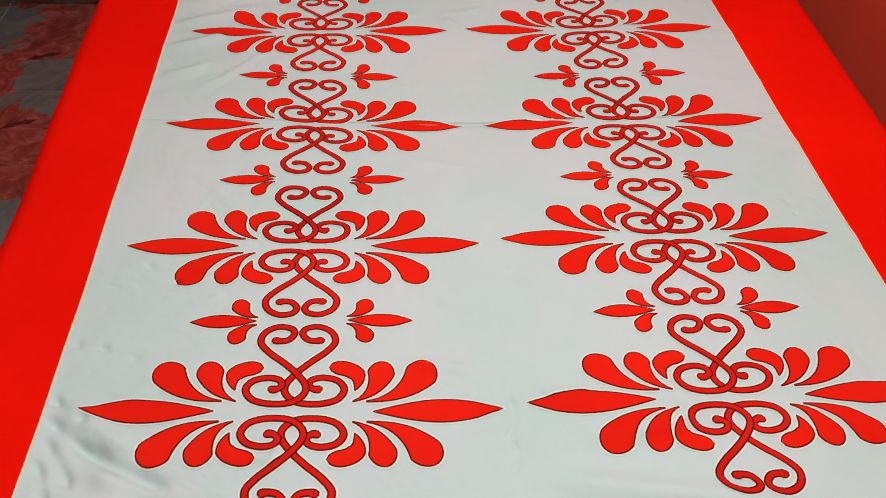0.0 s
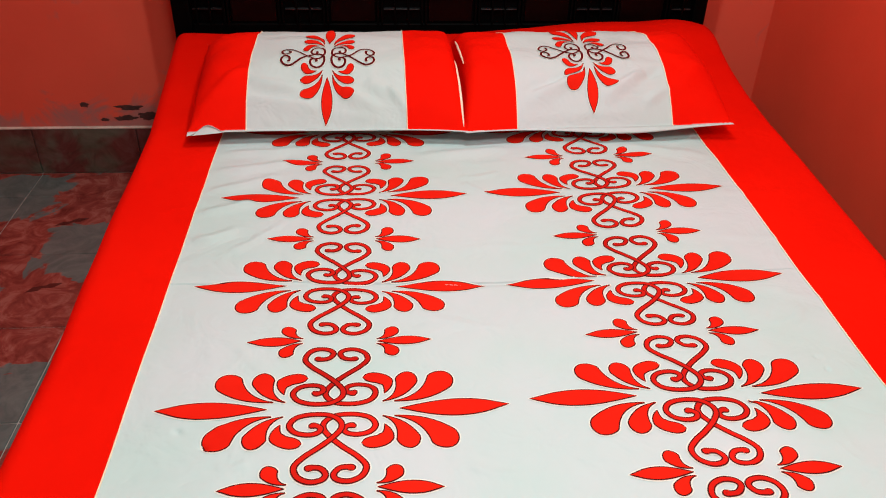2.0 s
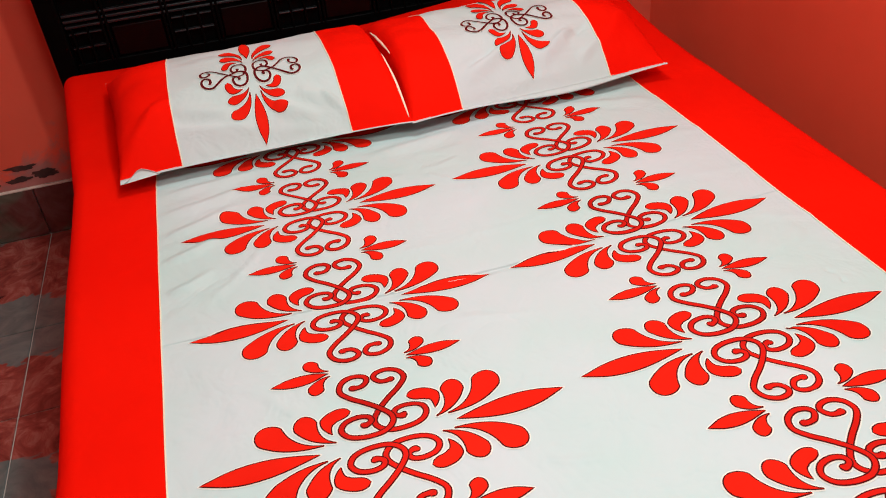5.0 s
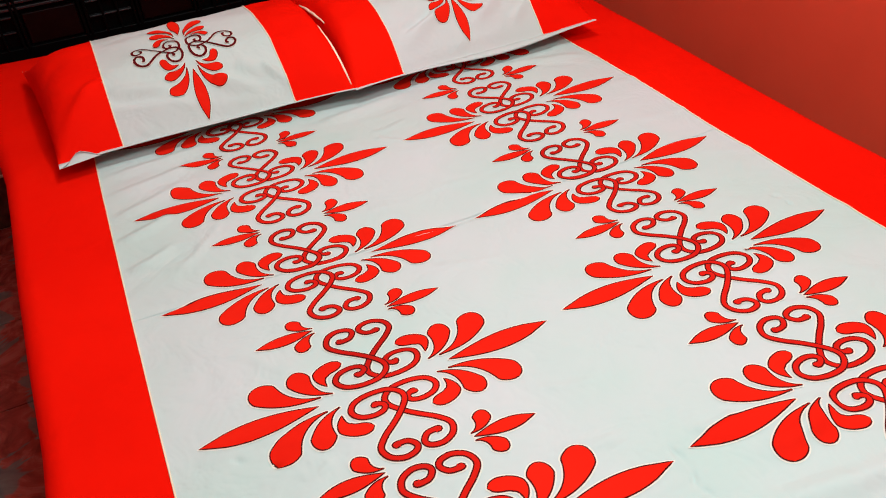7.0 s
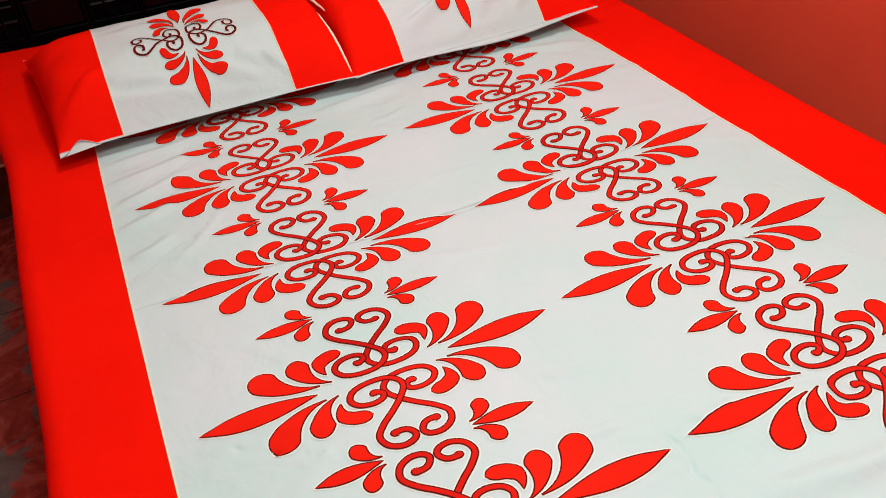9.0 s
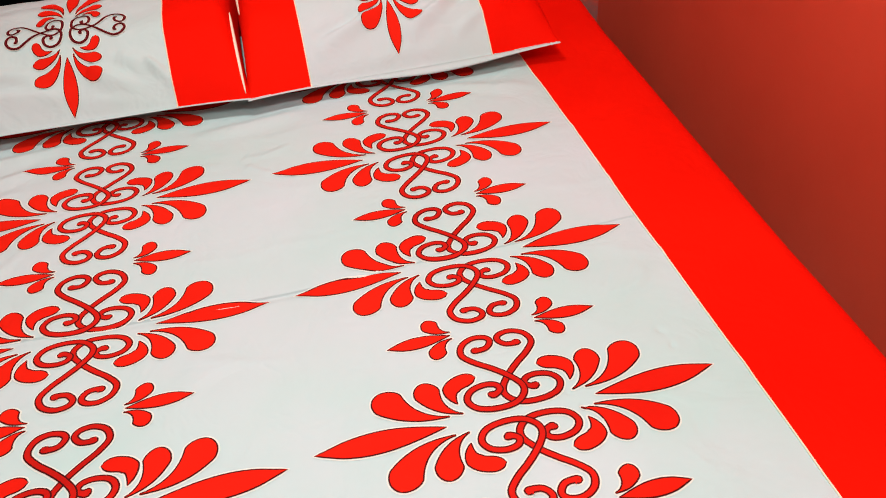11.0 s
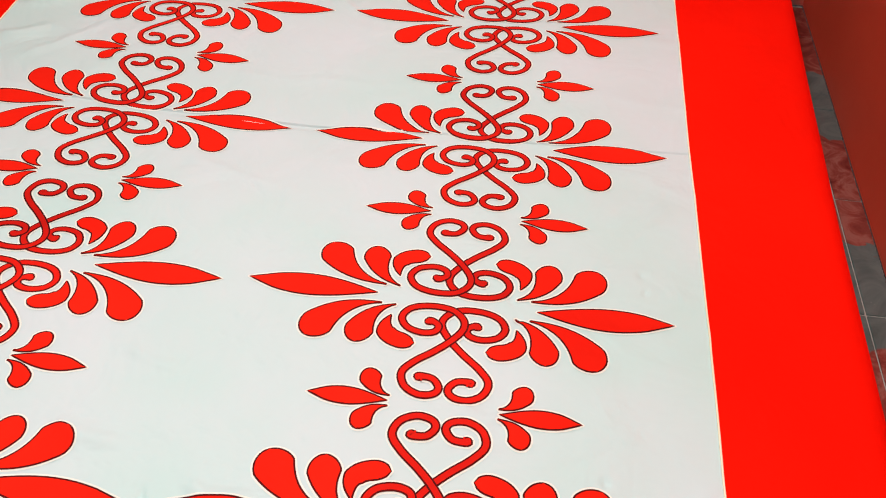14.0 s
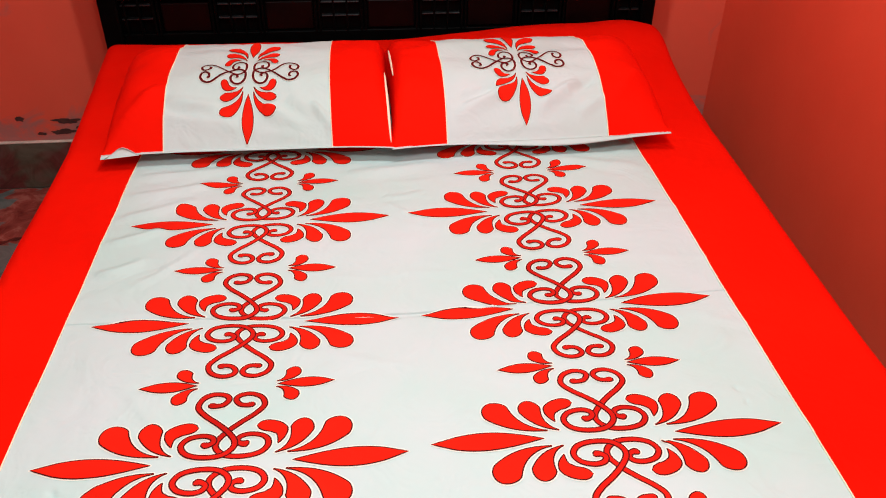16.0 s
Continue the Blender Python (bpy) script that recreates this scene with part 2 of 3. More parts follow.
# creases of the cloth: start, end, height, half-width
CREASES = [((-0.55, 0.800), (-0.12, 0.792), -0.0022, 0.0055), ((-0.12, 0.792), (0.20, 0.806), -0.0028, 0.0055),
           ((0.20, 0.806), (0.50, 0.796), 0.0016, 0.007),
           ((-0.550, 0.221), (-0.505, 0.190), -0.0090, 0.0046), ((-0.548, 0.192), (-0.496, 0.150), -0.0100, 0.0060),
           ((-0.500, 0.152), (-0.400, 0.100), -0.0100, 0.0080), ((-0.546, 0.165), (-0.505, 0.105), -0.0090, 0.0062),
           ((-0.548, 0.135), (-0.525, 0.075), -0.0085, 0.0058), ((-0.45, 0.10), (-0.30, 0.045), -0.0090, 0.0095),
           ((-0.53, 0.21), (-0.45, 0.150), 0.0050, 0.0100), ((-0.48, 0.120), (-0.38, 0.072), 0.0055, 0.0110),
           ((-0.545, 0.306), (-0.512, 0.301), -0.0050, 0.0036), ((-0.512, 0.301), (-0.462, 0.281), -0.0062, 0.0036),
           ((-0.481, 0.446), (-0.432, 0.408), -0.0064, 0.0036), ((-0.545, 0.270), (-0.515, 0.262), -0.0022, 0.0032),
           ((-0.415, 0.381), (-0.373, 0.379), 0.0022, 0.006), ((-0.303, 0.130), (-0.275, 0.140), 0.0030, 0.006),
           ((0.001, 0.205), (-0.005, 0.150), -0.0048, 0.0034), ((-0.002, 0.142), (-0.005, 0.104), -0.0044, 0.0034),
           ((0.493, 0.565), (0.498, 0.530), -0.0044, 0.0034), ((0.340, 0.497), (0.351, 0.466), -0.0046, 0.0034),
           ((0.452, 0.282), (0.478, 0.260), -0.0056, 0.0038), ((0.044, 0.217), (0.103, 0.214), 0.0036, 0.007),
           ((0.100, 0.145), (0.230, 0.172), 0.0050, 0.014), ((-0.080, 0.368), (-0.015, 0.348), 0.0026, 0.007),
           ((-0.116, 0.265), (-0.045, 0.250), 0.0030, 0.009), ((0.03, 0.09), (0.30, 0.05), 0.0060, 0.016),
           ((0.30, 0.345), (0.34, 0.335), 0.0030, 0.005), ((-0.54, 1.28), (-0.36, 1.31), 0.005, 0.014),
           ((-0.55, 1.20), (-0.38, 1.25), 0.005, 0.014), ((-0.55, 1.12), (-0.42, 1.18), 0.0045, 0.013),
           ((-0.55, 1.03), (-0.45, 1.08), 0.0045, 0.012), ((-0.55, 0.93), (-0.47, 0.97), 0.004, 0.012),
           ((-0.10, 1.27), (0.10, 1.30), 0.005, 0.018), ((0.36, 1.30), (0.54, 1.25), 0.004, 0.016),
           ((-0.02, 1.14), (0.02, 1.10), 0.003, 0.008), ((0.50, 0.20), (0.56, 0.28), 0.005, 0.012)]
_rng = random.Random(11)
for _k in range(46):
    x0, y0 = _rng.choice((_rng.uniform(-0.55, -0.36), _rng.uniform(0.36, 0.56), _rng.uniform(-0.55, 0.55))), _rng.uniform(0.05, 1.36)
    way, far = _rng.uniform(-0.9, 0.9), _rng.uniform(0.05, 0.17)
    CREASES.append(((x0, y0), (x0 + far * math.cos(way), y0 + far * math.sin(way)), _rng.uniform(0.0006, 0.0018), _rng.uniform(0.006, 0.013)))
STEP, GX, GY = 0.002, -1.0, -0.12
_gx, _gy = np.meshgrid(GX + STEP * np.arange(1020), GY + STEP * np.arange(1170))
_grid = np.zeros_like(_gx)
for (ax, ay), (bx, by), tall, wide in CREASES:
    along = np.clip(((_gx - ax) * (bx - ax) + (_gy - ay) * (by - ay)) / ((bx - ax) ** 2 + (by - ay) ** 2), 0, 1)
    bow = 0.006 * np.sin(math.pi * along)
    away = (_gx - ax - along * (bx - ax) - bow) ** 2 + (_gy - ay - along * (by - ay) + bow) ** 2
    _grid += 1.9 * tall * (1 - 0.75 * np.abs(2 * along - 1) ** 3) * np.exp(-away / (2 * (0.78 * wide) ** 2))
_grid += 0.006 * np.exp(-((_gx - 0.53) / 0.2) ** 2 - ((_gy - 1.1) / 0.3) ** 2)
_grid -= 0.012 * np.exp(-((_gx - 0.01) / 0.24) ** 2 - ((_gy - 0.79) / 0.16) ** 2)
_grid += 0.030 * np.exp(-((_gx - 0.76) / 0.13) ** 2 - ((_gy - 2.06) / 0.14) ** 2)
_grid += 0.050 * np.exp(-((_gx - 0.50) / 0.26) ** 2 - ((_gy - 2.02) / 0.15) ** 2)
HEIGHTS = (_grid + BEDZ).tolist()


def cloth_height(x, y):
    """Height of the spread sheet's top over the floor."""
    i, j = (x - GX) / STEP, (y - GY) / STEP
    i0, j0 = int(i), int(j)
    a, b = i - i0, j - j0
    r0, r1 = HEIGHTS[j0], HEIGHTS[j0 + 1]
    z = (r0[i0] * (1 - a) + r0[i0 + 1] * a) * (1 - b) + (r1[i0] * (1 - a) + r1[i0 + 1] * a) * b
    return z + 0.006 * noise.noise((x * 2.3, y * 2.3, 0.3)) + 0.0036 * noise.noise((x * 7, y * 6, 1.7))


def bend(d):
    """Way out and way down for d metres of cloth past the start of a rounded edge."""
    if d <= 0:
        return d, 0.0
    if d < ROUND * math.pi / 2:
        return ROUND * math.sin(d / ROUND), ROUND * (1 - math.cos(d / ROUND))
    return ROUND, ROUND + d - ROUND * math.pi / 2


def spread(u, v):
    """Point of the sheet: u across and v along, in metres of cloth."""
    down_y = 0.0
    y = v
    if v < FOOT + ROUND:
        out, down_y = bend(FOOT + ROUND - v)
        y = FOOT + ROUND - out
    le, ri = left_edge(y) + ROUND, right_edge(y) - ROUND
    x, down_x = u, 0.0
    if u > ri:
        out, down_x = bend(u - ri)
        x = ri + out + 0.05 * down_x * (0.5 + 0.5 * math.sin(9 * v))
    elif u < le:
        out, down_x = bend(le - u)
        x = le - out - 0.05 * down_x * (0.5 + 0.5 * math.sin(8 * v + 1))
    if down_y > ROUND:
        y -= 0.05 * down_y * (0.5 + 0.5 * math.sin(9 * u))
    return Vector((x, y, cloth_height(x, max(y, FOOT)) - max(down_x, down_y)))


def panel(name, lo, hi, nu, nv, mat, parent, label, v0=FOOT - 0.28, v1=HEAD):
    verts, faces = [], []
    for j in range(nv + 1):
        v = v0 + (v1 - v0) * j / nv
        a, b = lo(v), hi(v)
        for i in range(nu + 1):
            verts.append(spread(a + (b - a) * i / nu, v))
    for j in range(nv):
        for i in range(nu):
            k = j * (nu + 1) + i
            faces.append((k, k + 1, k + nu + 2, k + nu + 1))
    ob = under(new(name, mesh_of(name, verts, faces, [mat])), parent)
    return tagged(ob, label=label)


sheet = tagged(new("bedsheet"), "white cotton bedsheet with scarlet borders and red scroll print", "bedsheet")
panel("white_panel", seam_left, seam_right, 340, 600, SHEET_WHITE, sheet, "minty white cotton centre panel with faint creases", v1=1.70)
panel("red_border", seam_left, seam_right, 120, 50, RED, sheet, "plain scarlet cotton border across the head end", v0=1.70)
panel("red_border", lambda y: left_edge(y) - 0.24, seam_left, 70, 330, RED, sheet, "plain scarlet cotton border")
panel("red_border", seam_right, lambda y: right_edge(y) + 0.24, 70, 330, RED, sheet, "plain scarlet cotton border")
for seam in (seam_left, seam_right):
    pts = [spread(seam(v), v) + Vector((0, 0, 0.0008)) for v in np.linspace(FOOT - 0.2, 1.70, 240)]
    vs, fs = tube(pts, 0.0013, 6)
    tagged(under(new("piping", mesh_of("piping", vs, fs, [CREAM])), sheet), label="thin cream seam piping")

# ---- the print ----


def spline(points, per=7):
    """Smooth line through the points (Catmull-Rom)."""
    p = [np.array(q, float) for q in points]
    p = [2 * p[0] - p[1]] + p + [2 * p[-1] - p[-2]]
    out = []
    for i in range(1, len(p) - 2):
        for k in range(per):
            t = k / per
            out.append(0.5 * (2 * p[i] + (p[i + 1] - p[i - 1]) * t + (2 * p[i - 1] - 5 * p[i] + 4 * p[i + 1] - p[i + 2]) * t * t
                              + (3 * p[i] - p[i - 1] - 3 * p[i + 1] + p[i + 2]) * t ** 3))
    out.append(p[-2])
    return out


def ribbon(line, widths, grow):
    """Left and right rims of a flat stroke, set out (or in) by grow metres square to the rim."""
    n = len(line)
    tang = [line[min(i + 1, n - 1)] - line[max(i - 1, 0)] for i in range(n)]
    tang = [t / (np.linalg.norm(t) + 1e-9) for t in tang]
    rims = []
    for side in (1, -1):
        rim = [p + side * w * np.array((-t[1], t[0])) for p, w, t in zip(line, widths, tang)]
        out = []
        for i in range(n):
            d = rim[min(i + 1, n - 1)] - rim[max(i - 1, 0)]
            if i == n - 1:
                d = rim[n - 1] - rim[n - 2] if widths[-1] > 0.001 else tang[i] * 0.3 - side * np.array((-tang[i][1], tang[i][0]))
            d = d / (np.linalg.norm(d) + 1e-9)
            step = grow if grow > 0 else max(grow, -0.85 * widths[i])
            out.append(rim[i] + side * step * np.array((-d[1], d[0])))
        if grow > 0:
            out = [line[0] - tang[0] * grow] + out + [line[-1] + tang[-1] * grow]
        rims.append(out)
    return rims[0], rims[1]


def leaf(a, b, half, lift=0.0):
    """A long pointed leaf; its outer tip rises by lift."""
    s = np.linspace(0, 1, 25)
    line = [np.array((a + (b - a) * t, lift * t ** 3)) for t in s]
    return line, [half * (math.sin(math.pi * t ** 1.12) ** 0.85 if 0 < t < 1 else 0) * (1 - 0.25 * max(0, t - 0.8) / 0.2) for t in s]


def comma(p0, p1, p2, r):
    """A short fat tear that swells at once and curls to a blunt round end."""
    p0, p1, p2 = map(np.array, (p0, p1, p2))
    s = np.linspace(0, 1, 30)
    line = [(1 - t) ** 2 * p0 + 2 * t * (1 - t) * p1 + t * t * p2 for t in s]
    return line, [r * (t / 0.42) ** 0.8 if t < 0.42 else r * math.sqrt(max(0, 1 - (max(0.0, t - 0.8) / 0.2) ** 2)) for t in s]


def drop(p0, p1, p2, r):
    """A tear: a fine tail at p0 that swells, bowed towards p1, to a round head that ends at p2."""
    p0, p1, p2 = map(np.array, (p0, p1, p2))
    s = 1 - (1 - np.linspace(0, 1, 30)) ** 1.9
    line = [(1 - t) ** 2 * p0 + 2 * t * (1 - t) * p1 + t * t * p2 for t in s]
    length = sum(np.linalg.norm(line[i + 1] - line[i]) for i in range(len(line) - 1))
    cut = 1 - r * 1.0 / length
    return line, [r * (0.04 + 0.96 * (t / cut) ** 1.35) if t < cut else r * math.sqrt(max(0, 1 - ((t - cut) / (1 - cut)) ** 2)) for t in s]


SCROLL = spline([(.033, .0355), (.025, .0325), (.0165, .0385), (.0205, .0475), (.035, .0508), (.0525, .0455), (.0605, .032), (.052, .0175),
                 (.031, .0108), (.005, .0125), (-.0105, .0245), (-.0122, .0395), (0, .0580), (.017, .0755), (.036, .0925),
                 (.048, .110), (.043, .128), (.027, .1375), (.011, .135), (.0052, .1255), (.013, .114), (.027, .1125), (.031, .118)])
_n = len(SCROLL)
SCROLL = [np.array((p[0], p[1] - 0.0052 * (p[1] / 0.1375) ** 2)) for p in SCROLL]


def knobbed(i, base=0.0041):
    """Half-width of a scroll i steps from its end: a small round knob, then an even line."""
    w = base + 0.0013 * math.exp(-((i - 4.5) / 3.5) ** 2)
    return w * math.sqrt(max(0.0, 1 - ((4 - i) / 4.0) ** 2)) if i < 4 else w


SCROLL_W = [min(knobbed(i), knobbed(_n - 1 - i)) if min(i, _n - 1 - i) < 4 else knobbed(min(i, _n - 1 - i)) for i in range(_n)]

LARGE = [("scroll", (SCROLL, SCROLL_W)), ("leaf", leaf(.096, .255, .0162, .0040)), ("tear", drop((.088, .0145), (.143, .019), (.1665, .0735), .0205)),
         ("tear", drop((.071, .0145), (.107, .027), (.1085, .0750), .0166)), ("tear", comma((.0735, .0305), (.0900, .0660), (.0415, .0660), .0108))]
SMALL = [("leaf", leaf(.061, .148, .0106)), ("tear", drop((.0595, .0065), (.082, .009), (.0870, .0375), .0120))]
FLIPS = [(1, 1), (-1, 1), (1, -1), (-1, -1)]


def motif(name, strokes, place, parent, label, scroll=None):
    """Printed ornament, stroke by stroke: a cream edge, a maroon outline and a red fill, laid on a cloth by place(x, y, lift)."""
    count, root = 0, None
    for kind, (line, wid) in strokes:
        for sx, sy in FLIPS:
            if kind == "leaf" and sy < 0:
                continue
            verts, faces, slots = [], [], []
            count += 1
            over = 0.0004 if (kind == "scroll" and sx < 0) else 0.0
            for slot, grow, lift in ((0, 0.0030, 0.0005 + 0.00001 * count), (1, 0.0009, 0.0009 + over), (2, -0.0010, 0.0012 + over)):
                a, b = ribbon(line, wid, grow)
                base, n = len(verts), len(a)
                cols = 5 if max(wid) > 0.007 else 3
                for p, q in zip(a, b):
                    for c in range(cols):
                        w = p + (q - p) * c / (cols - 1)
                        verts.append(place(w[0] * sx, w[1] * sy, lift))
                for i in range(n - 1):
                    for c in range(cols - 1):
                        k = base + i * cols + c
                        f = (k, k + cols, k + cols + 1, k + 1)
                        faces.append(f if sx * sy > 0 else f[::-1])
                        slots.append(slot)
            first = root is None
            ob = new(name if first else kind, mesh_of(kind, verts, faces, [HALO, EDGE, (scroll or SCROLL_RED) if kind == "scroll" else PRINT], slots))
            ob.parent = parent if first else root
            if first:
                root = tagged(ob, label=label)
    return root


# the print, column by column from the head to the foot: middle, then how far the hand-laid ornament leans and stretches
LARGE_AT = [(-0.2690, 1.3960, 0.990, 0.003, 0.000, 1.02), (-0.2682, 1.0885, 0.990, 0.005, -0.005, 1.030),
            (-0.2639, 0.7832, 0.996, -0.002, -0.012, 1.009), (-0.2636, 0.4768, 0.995, -0.010, -0.004, 1.005),
            (-0.2621, 0.1930, 0.996, -0.033, -0.008, 0.980),
            (0.2790, 1.4050, 0.995, 0.000, 0.003, 1.03), (0.2785, 1.0950, 1.002, 0.000, 0.002, 1.040),
            (0.2820, 0.7842, 0.992, -0.002, -0.006, 1.015), (0.2770, 0.4835, 0.994, 0.000, -0.006, 0.996),
            (0.2816, 0.1945, 1.012, 0.010, 0.004, 0.992)]
SMALL_AT = [(-0.2652, 1.2430, 0.982, 0.012, 0.003, 1.0), (-0.2642, 0.9330, 0.980, 0.001, 0.001, 1.0),
            (-0.2607, 0.6290, 0.984, -0.005, 0.003, 1.0), (-0.2600, 0.3340, 0.988, -0.015, 0.002, 1.0),
            (0.2780, 1.2520, 0.992, 0.004, -0.004, 1.0), (0.2850, 0.9320, 0.986, 0.001, 0.002, 1.0),
            (0.2830, 0.6310, 0.981, 0.000, 0.004, 1.0), (0.2809, 0.3395, 0.991, 0.008, 0.002, 1.0)]


def lay(cx, cy, xx, xy, yx, yy):
    def on_sheet(x, y, lift):
        p = spread(cx + x * xx + y * yx, cy + x * xy + y * yy)
        return (p.x, p.y, p.z + lift)
    return on_sheet


for at in LARGE_AT:
    motif("large_motif", LARGE, lay(*at), sheet, "large red leaf, tear and scroll print")
for at in SMALL_AT:
    motif("small_motif", SMALL, lay(*at), sheet, "small red leaf and tear print")

# ---- mattress and bedstead ----
mattress = tagged(part("mattress", box((-0.665, 0.0, 0.36), (0.70, 2.075, 0.555), 0.03, 3), TICKING, None), "thick cloth-covered mattress under the sheet", "mattress")
bed = tagged(new("bedstead"), "black lacquered wooden bedstead with a barred headboard", "bed")
for x0, x1 in ((-0.655, -0.61), (0.645, 0.69)):
    part("side_rail", box((x0, 0.0, 0.20), (x1, 2.138, 0.355)), LACQUER, bed)
part("foot_rail", box((-0.655, -0.01, 0.20), (0.69, 0.03, 0.355)), LACQUER, bed)
part("slat_deck", box((-0.60, 0.04, 0.325), (0.635, 2.09, 0.357)), LACQUER, bed)
for x in (-0.64, 0.63):
    part("leg", box((x, 0.0, 0.0), (x + 0.06, 0.06, 0.20)), LACQUER, bed)
HB0, HB1 = 2.150, 2.190
head = part("headboard", box((-0.80, HB0 + 0.016, 0.30), (0.825, HB1 - 0.008, 1.12), 0.003), LACQUER, bed, "black lacquered headboard panel")
for x0, x1 in ((-0.832, -0.775), (0.805, 0.850)):
    part("post", box((x0, HB0 - 0.01, 0.0), (x1, HB1 + 0.01, 1.16), 0.008), LACQUER, head)
part("bottom_rail", box((-0.774, HB0 - 0.004, 0.44), (0.804, HB0 + 0.015, 0.597), 0.003), LACQUER, head)
part("top_rail", box((-0.774, HB0 - 0.008, 1.02), (0.804, HB0 + 0.015, 1.14), 0.006), LACQUER, head)
for z in (0.703, 0.719, 0.735):
    part("cross_bead", box((-0.774, HB0 - 0.004, z - 0.0035), (0.804, HB0 + 0.012, z + 0.0035), 0.0015), BEAD, head, "slim cross bead, edge highlight put into its grey")
for i in range(6):
    x = -0.800 + 0.306 * i
    for dx in (-0.012, 0.0, 0.126, 0.138):
        if -0.77 < x + dx < 0.80:
            part("upright", box((x + dx - 0.0035, HB0 - 0.008, 0.591), (x + dx + 0.0035, HB0 + 0.014, 1.019), 0.0015), LACQUER, head)
    for z in (0.641, 0.682, 0.79, 0.84):
        a, b = max(x + 0.006, -0.77), min(x + 0.120, 0.80)
        if b - a > 0.03:
            part("short_bead", box((a, HB0 - 0.002, z - 0.002), (b, HB0 + 0.014, z + 0.002), 0.001), BEAD, head, "short cross bead, edge highlight put into its grey")
    for dx in (0.042, 0.083):
        if -0.77 < x + dx < 0.80:
            part("thin_bar", box((x + dx - 0.003, HB0 - 0.005, 0.591), (x + dx + 0.003, HB0 + 0.014, 0.699), 0.001), LACQUER, head)
    a, b = x + 0.146, min(x + 0.286, 0.80)
    if b > a:
        part("inset_panel", box((a, HB0 + 0.004, 0.60), (b, HB0 + 0.015, 0.685), 0.003), RED_REFLECTION, head, "black inset panel, red reflection painted into its colour")

# ---- pillows ----


def pillow(cx, yaw, white_lo, white_hi, lip, folds, up_at, label):
    W, D, YC = 0.317, 0.275, 1.607
    root = tagged(new("pillow"), label, "pillow", group="pillows at the head of the bed")
    ca, sa = math.cos(yaw), math.sin(yaw)

    def surf(u, v, side=1, lift=0.0):
        full = 26.0 if u * cx < 0 else 7.0 + 5.0 * max(0.0, v)
        swell = max(0.0, 1 - v * v) if v > 0 else 1 - (1 - min(1.0, max(0.0, (0.97 + v) / 0.95))) ** 3.0
        rise = swell * max(0.0, 1 - abs(u) ** full) ** 0.5
        x, y = u * W * (1 - 0.025 * (1 - v * v)), v * D * (1 + 0.05 * u ** 4)
        if u * cx > 0:
            x *= 1 + 0.085 * (1 + v) * abs(u) ** 3
        wr = 0.006 * noise.noise((u * 2.2 + cx * 7, v * 3.1, 2.0)) + 0.0035 * noise.noise((u * 5 + v * 3.5 + cx * 5, v * 5 - u * 2, 5.0))
        for (au, av), (bu, bv), tall, wide in folds:
            t = min(1.0, max(0.0, ((u - au) * (bu - au) + (v - av) * (bv - av)) / ((bu - au) ** 2 + (bv - av) ** 2)))
            d2 = ((u - au - t * (bu - au)) ** 2 + (v - av - t * (bv - av)) ** 2) / 0.55
            wr += 3.3 * tall * (1 - abs(2 * t - 1) ** 3) * math.exp(-d2 / (2 * wide * wide))
        z = 0.616 + lift + (0.118 * rise + wr * (0.02 + 1.2 * rise) if side > 0 else -0.005 * min(1.0, 4 * rise) - 0.030 * max(0.0, rise - 0.25))
        z += 0.012 * max(0.0, u * cx / abs(cx)) ** 3 * (1 if cx > 0 else 0.3)
        return Vector((cx + x * ca - y * sa, YC + x * sa + y * ca, z))

    def patch(name, u0, u1, nu, side, mat, text):
        nv = 110
        verts, faces = [], []
        for j in range(nv + 1):
            v = math.sin(math.pi * (j / nv - 0.5))
            for i in range(nu + 1):
                verts.append(surf(u0 + (u1 - u0) * i / nu, v, side))
        for j in range(nv):
            for i in range(nu):
                k = j * (nu + 1) + i
                f = (k, k + 1, k + nu + 2, k + nu + 1)
                faces.append(f if side > 0 else f[::-1])
        return tagged(under(new(name, mesh_of(name, verts, faces, [mat])), root), label=text)
    a, b = white_lo / W, white_hi / W
    patch("red_end", -1, a, 26, 1, RED, "plain scarlet pillowcase end")
    patch("white_band", a, b, 96, 1, WHITE, "white band of the pillowcase")
    patch("red_end", b, 1, 26, 1, RED, "plain scarlet pillowcase end")
    patch("underside", -1, 1, 60, -1, WHITE, "plain white underside of the pillowcase")
    for u in (a, b):
        pts = [surf(u, v, 1, 0.0006) for v in np.sin(np.linspace(-1.5, 1.15, 60))]
        vs, fs = tube(pts, 0.0014, 6)
        tagged(under(new("piping", mesh_of("piping", vs, fs, [CREAM])), root), label="thin cream seam piping")
    inner = 1 if cx < 0 else -1
    pts = [surf(inner * 0.975, v, 1, 0.001) for v in (np.linspace(-0.95, -0.2, 30) if cx < 0 else np.linspace(-0.25, 0.45, 30))]
    vs, fs = tube(pts, [0.0008 + 0.0030 * math.sin(math.pi * k / 29) ** 0.6 for k in range(30)], 8)
    tagged(under(new("end_piping", mesh_of("end_piping", vs, fs, [CREAM])), root), label="cream piping along the open end")
    # the hem that lies in front of the seam
    verts, faces, n = [], [], 70
    for i in range(n + 1):
        u = -1 + 2 * i / n
        w = lip(u)
        p = surf(u, -1)
        for k in range(4):
            verts.append(p + Vector((0, 0.004 - (w + 0.004) * k / 3, 0.0005 - 0.35 * w * (k / 3) ** 1.5)))
        for k in range(2):
            verts.append(p + Vector((0, -w + (w + 0.004) * (k + 1) / 2, -0.35 * w - 0.0015)))
    for i in range(n):
        for k in range(6):
            k2 = (k + 1) % 6
            faces.append((i * 6 + k, i * 6 + k2, (i + 1) * 6 + k2, (i + 1) * 6 + k))
